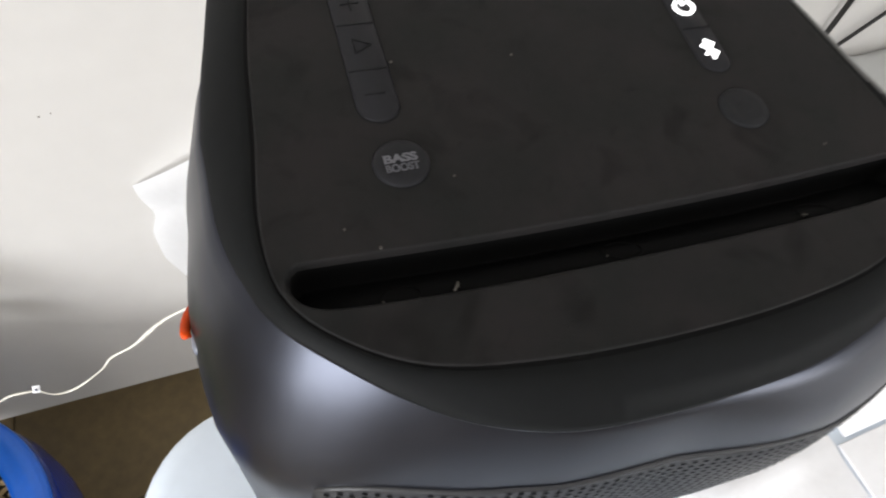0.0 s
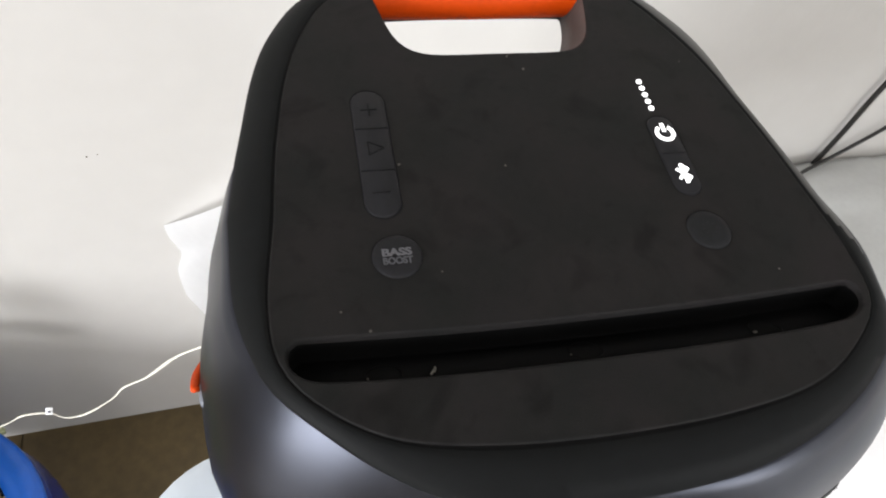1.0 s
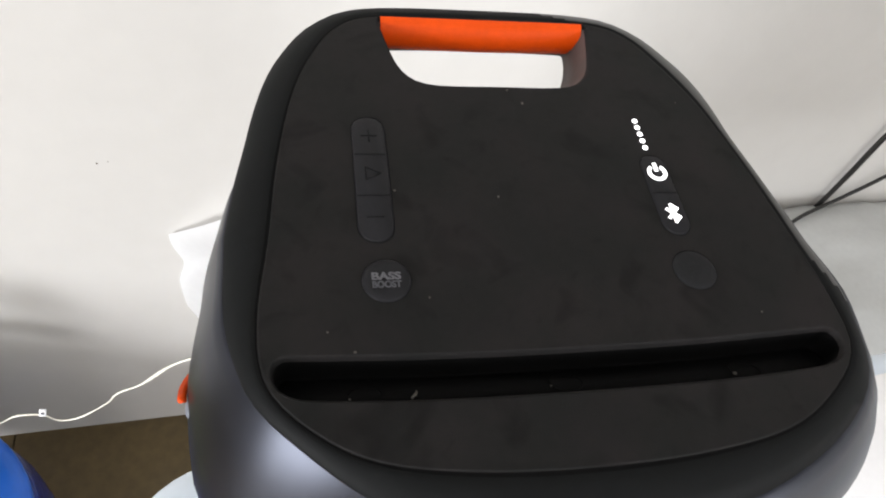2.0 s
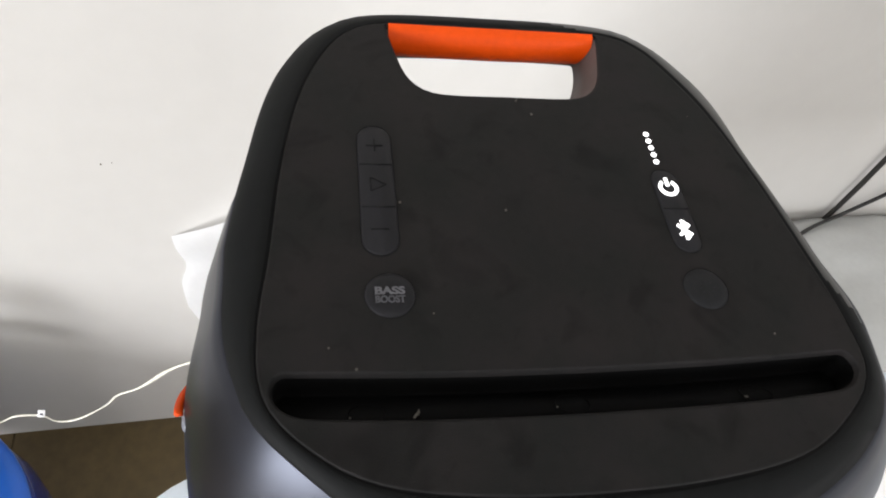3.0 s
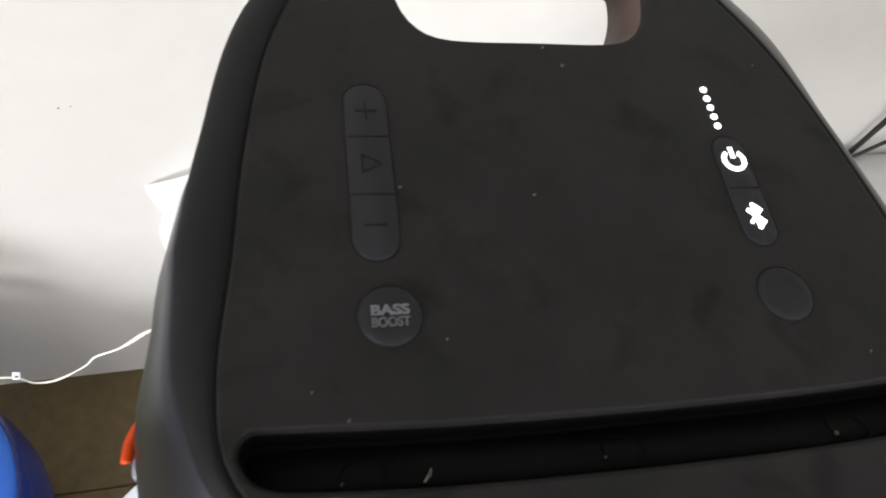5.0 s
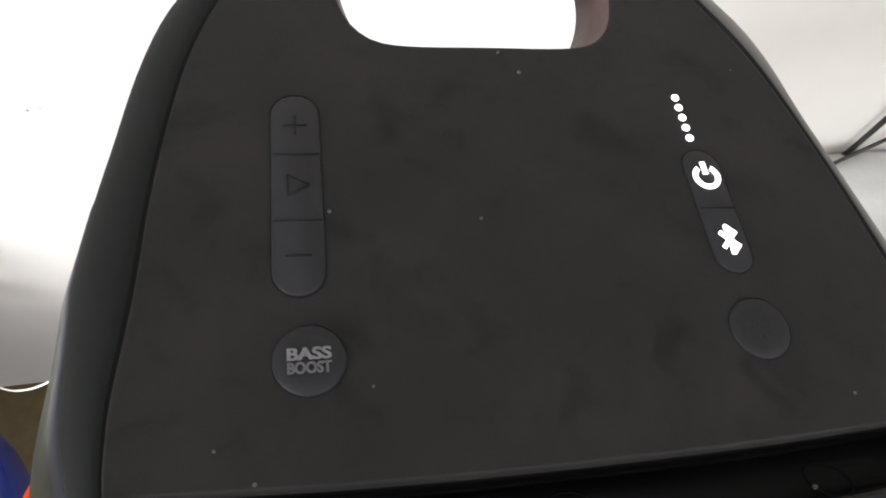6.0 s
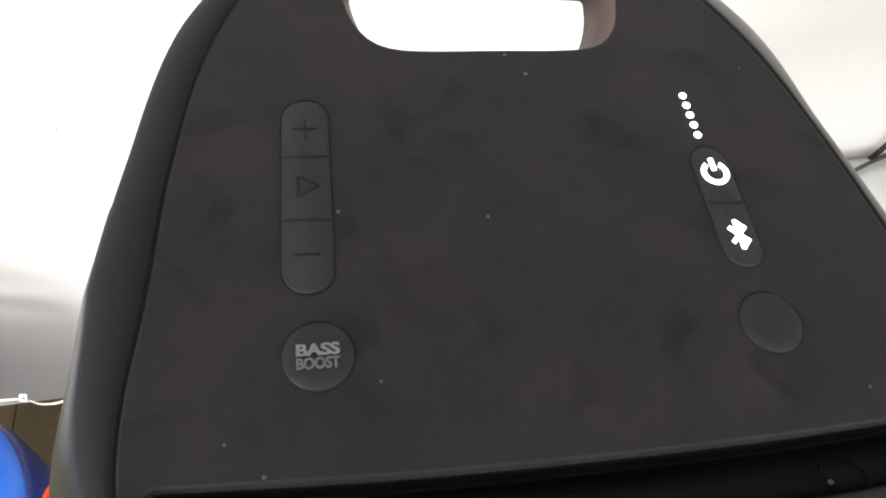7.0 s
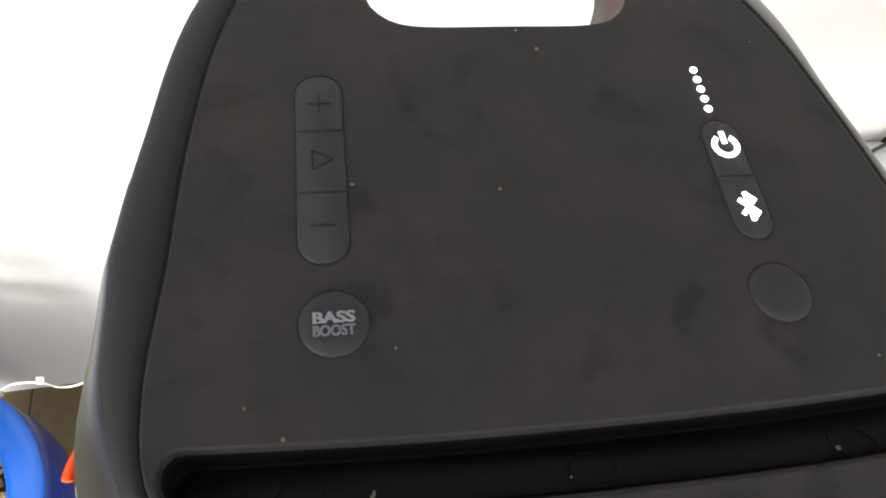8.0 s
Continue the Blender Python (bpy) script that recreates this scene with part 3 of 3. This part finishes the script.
    # dark gaps round the keys
    for loop, x, y in ((pill_loop(0.0112 * S + 0.0001, 0.052 * S + 0.0001), -0.1005, 0.079), (pill_loop(0.0098 * S + 0.0001, 0.0345 * S + 0.0001), 0.0975, 0.0615),
                       (pill_loop(0.0143 * S + 0.0001, 0.0143 * S + 0.0002), -0.0975, 0.0), (pill_loop(0.0143 * S + 0.0001, 0.0143 * S + 0.0002), 0.0975, 0.0)):
        bm = bmesh.new()
        bridge(bm, [[Vector((q.x * k, q.y * k, h)) for q in loop] for k, h in ((1.0, -0.001), (1.0, 0.0002), (1.018, 0.0002), (1.03, -0.001))])
        part("key_gap", bm, MARK, root, "dark gap round a key", m=onto @ pose(x * S, y * S, 0))
    for k in range(5):
        part("battery_light", disc_bm(0.00142, 0.0006, 20, 0.0002), LED, root, "glowing white dot", m=onto @ pose(0.0969 * S, (0.1303 - 0.0066 * k) * S, 0))
    for x, y, r, st in ((-0.0870, 0.0666, 0.0009, 1), (-0.0199, 0.0606, 0.0007, 1.3), (0.0137, 0.1474, 0.0008, 1.5), (-0.1178, -0.0440, 0.0008, 1.1), (-0.1319, -0.0313, 0.0006, 1.2), (-0.0738, -0.0123, 0.0006, 1), (0.1310, -0.0320, 0.0006, 1.2), (0.1367, 0.1502, 0.0004, 1), (0.0047, 0.1610, 0.0004, 3)):
        part("dust_speck", bars_bm(((0, 0, r * 1.05 * st, r * 1.05, 60 * x * 100), (0, 0, r * st, r, 60 * x * 100 + 45)), 0.0004), DUST, root, "pale dust speck", smooth=False, m=onto @ pose(x * S, y * S, 0))
    for x, r in ((0.104, 0.0011), (-0.1215, 0.0006), (-0.010, 0.0005)):
        part("dust_speck", bars_bm(((0, 0, r * 1.3, r, 20), (0, 0, r, r, 65)), 0.0006), DUST, root, "pale crumb", smooth=False, m=onto @ pose(x * S, -0.0665 * S, -0.0072, -30, 0, 0))
    part("dust_speck", bars_bm(((0, 0, 0.0042, 0.0008, 55), (0.0009, 0.0012, 0.003, 0.0006, 80)), 0.0006), DUST, root, "pale lint", smooth=False, m=onto @ pose(-0.0874 * S, -0.0672 * S, -0.0062, -30, 0, 0))
    return root, onto


speaker, ONTO = build_speaker()


# ---- support, bed, pot, wires ----
def rounded_rect(hx, hy, r, seg=10):
    pts = []
    for cx, cy, a0 in ((hx - r, hy - r, 0), (-hx + r, hy - r, 90), (-hx + r, -hy + r, 180), (hx - r, -hy + r, 270)):
        for k in range(seg + 1):
            a = radians(a0 + 90 * k / seg)
            pts.append(Vector((cx + r * math.cos(a), cy + r * math.sin(a))))
    return pts


def build_table():
    root = new("side_table")
    root.matrix_world = pose(0.2190, -0.187, 0, 0, 0, 4.9)
    tagged(root, "bluish-white plastic table with rounded corners", "table")
    hx, hy, r = 0.452, 0.272, 0.080
    bm = bmesh.new()
    prof = ((0.012, -0.04), (0.003, -0.034), (0.0, -0.026), (0.001, -0.018), (0.005, -0.009), (0.012, -0.003), (0.022, 0.0))
    bridge(bm, [lift(rounded_rect(hx - d, hy - d, r - d), BASE_Z + z) for d, z in prof], cap0=True, cap1=True)
    part("tabletop", bm, TABLE, root)
    for sx in (-1, 1):
        for sy in (-1, 1):
            bm = bmesh.new()
            bridge(bm, [lift([q + Vector((sx * (hx - 0.07 + d), sy * (hy - 0.07 + d))) for q in rounded_rect(0.022, 0.022, 0.01, 4)], z) for z, d in ((0.0, 0.02), (BASE_Z - 0.035, 0.0))], cap0=True, cap1=True)
            part("leg", bm, TABLE, root)


build_table()


def build_cards():
    """White card sheets that lie on the table beside the loudspeaker."""
    z = BASE_Z + 0.0005
    for x, y, w, d, turn in ((0.387, -0.005, 0.25, 0.15, 6), (0.397, -0.191, 0.25, 0.216, 6)):
        bm = boxed(-w / 2, w / 2, -d / 2, d / 2, 0, 0.0028, 0.0008, 2)
        tagged(part("card", bm, CARD, m=pose(x, y, z, 0, 0, turn)), "white card sheet lying on the table", "card", group="cards on the table")
    bm = bmesh.new()
    prof = [(-0.13, 0), (-0.13, 0.0006), (-0.012, 0.0006), (-0.006, 0.0012), (0.000, 0.0026), (0.005, 0.0033), (0.010, 0.0031), (0.016, 0.0020), (0.024, 0.0009), (0.04, 0.0006), (0.13, 0.0006), (0.13, 0)]
    bridge(bm, [[Vector((x, y, h)) for y, h in prof] for x in (0, 0.045, 0.09, 0.135)], cap0=True, cap1=True)
    bmesh.ops.recalc_face_normals(bm, faces=bm.faces)
    tagged(part("paper_sheet", bm, CARD, m=pose(0.125, -0.118, z, 0, 0, 8)), "creased white paper sheet on the table", "paper sheet")


build_cards()


def soft_sheet(name, f, nu, nv, mat, thickness=0.004):
    """A draped sheet from a function of u, v in 0..1."""
    bm = bmesh.new()
    g = [[bm.verts.new(f(i / nu, j / nv)) for j in range(nv + 1)] for i in range(nu + 1)]
    for i in range(nu):
        for j in range(nv):
            bm.faces.new((g[i][j], g[i + 1][j], g[i + 1][j + 1], g[i][j + 1]))
    bmesh.ops.solidify(bm, geom=bm.faces[:], thickness=thickness)
    bmesh.ops.recalc_face_normals(bm, faces=bm.faces)
    return part(name, bm, mat, smooth=False)


BED_TOP = 0.560


def build_bed():
    root = new("daybed")
    tagged(root, "low daybed with a crumpled light grey cover against the wall", "bed")
    m = pose(0, WALL_Y, 0, 0, 0, WALL_TURN)
    bm = boxed(0.05, 1.5, -0.325, -0.012, 0.08, 0.40, 0.01, 2)
    part("base", bm, SHEET, root, m=m)
    bm = bmesh.new()
    nx, ny = 90, 22
    grid = []
    for i in range(nx + 1):
        row = []
        for j in range(ny + 1):
            u, v = i / nx, j / ny
            x, y = 0.04 + 1.47 * u, -0.33 + 0.325 * v
            edge = min(v, 1.06 - v, u * 6, (1 - u) * 6)
            z = BED_TOP - 0.06 * math.exp(-edge * 16)
            p = Vector((x * 7, y * 9, 0))
            z += 0.010 * noise.noise(p) + 0.007 * (1 - abs(noise.noise(p * 2.1 + Vector((3, 1, 0))))) ** 3
            row.append(bm.verts.new((x, y, z)))
        grid.append(row)
    for i in range(nx):
        for j in range(ny):
            bm.faces.new((grid[i][j], grid[i + 1][j], grid[i + 1][j + 1], grid[i][j + 1]))
    rim_edges = [e for e in bm.edges if e.is_boundary]
    r = bmesh.ops.extrude_edge_only(bm, edges=rim_edges)
    for v in r["geom"]:
        if isinstance(v, bmesh.types.BMVert):
            v.co.z = 0.36
    bmesh.ops.recalc_face_normals(bm, faces=bm.faces)
    part("cover", bm, SHEET, root, "crumpled light grey cotton cover", m=m)
    for x in (0.12, 1.42):
        for y in (-0.28, -0.06):
            part("leg", boxed(x - 0.02, x + 0.02, y - 0.02, y + 0.02, 0, 0.085, 0.003, 1), GREY, root, m=m)


build_bed()


def drape(u, v):
    side = -0.285 + 0.012 * math.exp(-((v - 0.22) / 0.10) ** 2) - 0.004 * math.sin(3.1 * v) + 0.022 * max(0, v - 0.62) * 2.5
    x = side + (0.30 + 0.02 * v) * u
    z = 0.566 + 0.045 * min(1, u * 2.6) - v * 0.27
    p = on_wall(x, z, 0.005 + 0.003 * math.sin(9 * u + 4 * v))
    return p.lerp(Vector((-0.095, -0.13, 1.26)), 0.17 * u + 0.02 * v)


tagged(soft_sheet("bedsheet", drape, 60, 40, CLOTH, 0.002), "white cotton sheet hanging down the wall", "bedsheet")


def leaf_bm(ln, wd):
    """A pointed oval leaf, folded along its midrib."""
    bm = bmesh.new()
    rows_ = []
    for i in range(11):
        u = i / 10
        w = wd * math.sin(math.pi * min(1, u * 0.93 + 0.04)) ** 0.75
        rows_.append([Vector((0.006 + ln * u, w * q, 0.10 * abs(q) * w * 3 - 0.02 * u * u + 0.003 * math.sin(7 * u + 3 * q))) for q in (-1, -0.5, 0, 0.5, 1)])
    bridge(bm, rows_, closed=False)
    bmesh.ops.solidify(bm, geom=bm.faces[:], thickness=0.0008)
    bmesh.ops.recalc_face_normals(bm, faces=bm.faces)
    return bm


def build_pot():
    root = new("flower_pot")
    at = pose(-0.684, 0.114, 0)
    root.matrix_world = at
    tagged(root, "round-bellied glossy blue plastic flower pot", "flower pot")
    def ring(r, z):
        return [Vector((r * math.cos(2 * math.pi * i / 72), r * math.sin(2 * math.pi * i / 72), z)) for i in range(72)]
    bm = bmesh.new()
    bridge(bm, [ring(0.14, 0.0), ring(0.172, 0.03), ring(0.200, 0.09), ring(0.214, 0.16), ring(0.217, 0.21), ring(0.214, 0.26), ring(0.208, 0.292), ring(0.190, 0.292), ring(0.188, 0.25), ring(0.18, 0.2)], cap0=True, cap1=True)
    part("body", bm, BLUE, root)
    bm = bmesh.new()
    bridge(bm, [ring(0.2085, 0.284), ring(0.2135, 0.287), ring(0.2145, 0.293), ring(0.2120, 0.299), ring(0.2060, 0.3015), ring(0.1750, 0.2985), ring(0.1700, 0.295), ring(0.1690, 0.282)])
    part("lip", bm, BLUE_LIP, root, "lighter blue rolled lip")
    rnd = random.Random(5)
    # chips
    verts, faces = [], []
    for k in range(1250):
        r, a = 0.178 * math.sqrt(rnd.random()), rnd.random() * 2 * math.pi
        l, w, h = rnd.uniform(0.003, 0.011), rnd.uniform(0.0015, 0.0042), rnd.uniform(0.001, 0.0028)
        m = pose(r * math.cos(a), r * math.sin(a), 0.262 + 0.014 * rnd.random(), rnd.uniform(-35, 35), rnd.uniform(-35, 35), rnd.uniform(0, 360))
        n0 = len(verts)
        taper = rnd.uniform(0.3, 0.9)
        for sx in (-1, 1):
            for sy in (-1, 1):
                for sz in (-1, 1):
                    verts.append(m @ Vector((sx * l, sy * w * (taper if sx > 0 else 1), sz * h)))
        faces += [[n0 + i for i in q] for q in ((0, 1, 3, 2), (4, 6, 7, 5), (0, 4, 5, 1), (2, 3, 7, 6), (0, 2, 6, 4), (1, 5, 7, 3))]
    me = bpy.data.meshes.new("wood_chips")
    me.from_pydata(verts, [], faces)
    me.materials.append(CHIP)
    chips = new("wood_chips", me)
    chips.matrix_world = at
    tagged(chips, "pale brown wood chips filling the flower pot", "wood chips", kind="stuff")
    bm = bmesh.new()
    bridge(bm, [ring(0.187, 0.24), ring(0.186, 0.262)], cap1=True)
    part("soil", bm, SOIL, root, "dark potting soil")
    # pebbles
    for x, y, r in ((0.135, -0.045, 0.013), (0.150, -0.020, 0.010), (0.128, -0.075, 0.011), (0.158, -0.055, 0.009)):
        bm = bmesh.new()
        bmesh.ops.create_icosphere(bm, subdivisions=2, radius=r)
        for v in bm.verts:
            v.co *= 1 + 0.25 * noise.noise(v.co * 90 + Vector((x * 99, y * 77, 0)))
            v.co.z *= 0.6
        tagged(part("pebble", bm, STONE, m=at @ pose(x, y, 0.281)), "greyish white pebble on the wood chips", "pebble", group="pebbles in the pot")
    # plant
    plant = new("plant")
    plant.matrix_world = at @ pose(0.075, 0.145, 0.27)
    tagged(plant, "young plant with pale variegated green leaves", "plant")
    part("stem", tube([(0, 0, -0.01), (0.004, 0.003, 0.03), (0.002, 0.008, 0.07), (-0.008, 0.012, 0.13), (-0.02, 0.015, 0.21)], 0.0035, 7, taper=lambda s: 1 - 0.5 * s), STEM, plant)
    for az, up, ln, wd, z in ((-20, 8, 0.055, 0.022, 0.035), (-80, -12, 0.045, 0.02, 0.03), (60, 30, 0.06, 0.02, 0.06), (120, 15, 0.07, 0.024, 0.07), (190, 25, 0.07, 0.024, 0.085), (250, 20, 0.065, 0.024, 0.06), (20, 55, 0.055, 0.018, 0.1), (80, 25, 0.08, 0.026, 0.12), (160, 20, 0.085, 0.027, 0.14), (230, 30, 0.08, 0.026, 0.15), (300, 35, 0.075, 0.025, 0.165), (40, 40, 0.07, 0.022, 0.18), (130, 45, 0.07, 0.022, 0.195), (210, 60, 0.06, 0.018, 0.205)):
        part("leaf", leaf_bm(ln, wd), LEAF, plant, m=pose(-0.09 * max(0, z - 0.05), 0.005 + 0.04 * z, z, 0, 0, az) @ pose(0, 0, 0, 0, -up, 0))


    part("leaf", leaf_bm(0.052, 0.017), LEAF, plant, m=pose(0.0, 0.024, 0.040, 12, 0, 3))
    # further unseen shoots over the pot's far side, added to shade the wall
    for sx, sy, top in ((-0.15, -0.05, 0.15), (-0.22, -0.13, 0.17), (-0.14, -0.17, 0.15), (-0.25, -0.04, 0.13), (-0.18, -0.22, 0.16), (-0.30, -0.12, 0.15), (-0.16, 0.04, 0.14), (-0.24, -0.20, 0.18), (-0.32, -0.02, 0.16)):
        part("stem", tube([(sx * 0.5, sy, -0.015), (sx * 0.75, sy, top * 0.5), (sx, sy + 0.01, top)], 0.003, 7, taper=lambda s: 1 - 0.5 * s), STEM, plant)
        for k in range(14):
            f = 0.2 + 0.8 * k / 13
            part("leaf", leaf_bm(rnd.uniform(0.07, 0.10), rnd.uniform(0.024, 0.034)), LEAF, plant, m=pose(sx * (0.5 + 0.5 * f), sy, top * f, 0, 0, 137.5 * k + 40 * sx * 100) @ pose(0, 0, 0, 0, -rnd.uniform(-5, 40), 0))


build_pot()

# ---- wires ----
wire_points = [(-0.585, 0.245, 0.300), (-0.545, 0.25, 0.345), (-0.519, 0.25, 0.396), (-0.497, 0.25, 0.414), (-0.476, 0.25, 0.429), (-0.448, 0.25, 0.427), (-0.434, 0.25, 0.407), (-0.407, 0.25, 0.412), (-0.366, 0.25, 0.448), (-0.346, 0.25, 0.475), (-0.315, 0.25, 0.495),
               (-0.275, 0.25, 0.536), (-0.242, 0.25, 0.556), (-0.17, 0.25, 0.585), (-0.10, 0.29, 0.56), (0.0, 0.33, 0.545)]
wire = tagged(part("light_wire", tube([(x + 0.002, y, z - 0.008) for x, y, z in wire_points], 0.0012, 8, count=200, taper=lambda s: 1 + 0.9 * math.exp(-((s - 0.555) / 0.05) ** 2) + 0.45 * math.exp(-((s - 0.68) / 0.04) ** 2) + 0.2 * math.sin(60 * s)), CLEAR), "thin pale clear wire hanging beside the wall", "wire")
part("tag", boxed(-0.004, 0.004, -0.001, 0.001, -0.0015, 0.009, 0.0004, 1), CARD, wire, "small white tag", m=pose(-0.444, 0.248, 0.422, -30, 12, 0))
part("tag_mark", boxed(-0.0018, 0.0018, -0.0016, 0.0, 0.0022, 0.0052), GREY, wire, "grey mark on the tag", m=pose(-0.444, 0.248, 0.422, -30, 12, 0))
tagged(part("power_cable", tube([Vector((0.56, 0.37, 0.566)), Vector((0.652, 0.43, 0.563)), on_wall(0.75, 0.566, 0.014), on_wall(0.808, 0.615, 0.012), on_wall(0.95, 0.75, 0.006), on_wall(1.05, 0.95, 0.006)], 0.0032, 8), CABLE), "thin black cable lying over the bed cover beside the wall", "cable")
tagged(part("power_cable", tube([on_wall(0.706, 0.47, 0.008), on_wall(0.724, 0.550, 0.010), on_wall(0.732, 0.617, 0.010), on_wall(0.738, 0.704, 0.010), on_wall(0.765, 0.85, 0.008), on_wall(0.80, 1.1, 0.006)], 0.0042, 8), CABLE), "thick black cable rising from behind the bed beside the wall", "cable")

# ---- floor tiles ----
def build_tiles():
    x0, x1, y0, h = ROOM
    size, gap = 0.40, 0.0025
    ground = bpy.data.objects["floor"]
    bm = boxed(-size / 2 + gap / 2, size / 2 - gap / 2, -size / 2 + gap / 2, size / 2 - gap / 2, -0.008, 0.0, 0.0012, 1)
    first = part("tile", bm, FLOOR, ground, smooth=False)
    turn = pose(0, WALL_Y, 0, 0, 0, WALL_TURN)
    made = False
    for i in range(-6, 9):
        for j in range(-14, 2):
            c = turn @ Vector((-0.655 + size * (i + 0.5), -0.02 + size * (j + 0.5) - 0.19, 0))
            if not (x0 - 0.1 < c.x < x1 + 0.1 and y0 - 0.1 < c.y < 0.75):
                continue
            ob = first if not made else new("tile", first.data)
            made = True
            ob.parent = ground
            ob.matrix_local = Matrix.Translation(c) @ pose(0, 0, 0, 0, 0, WALL_TURN)


build_tiles()
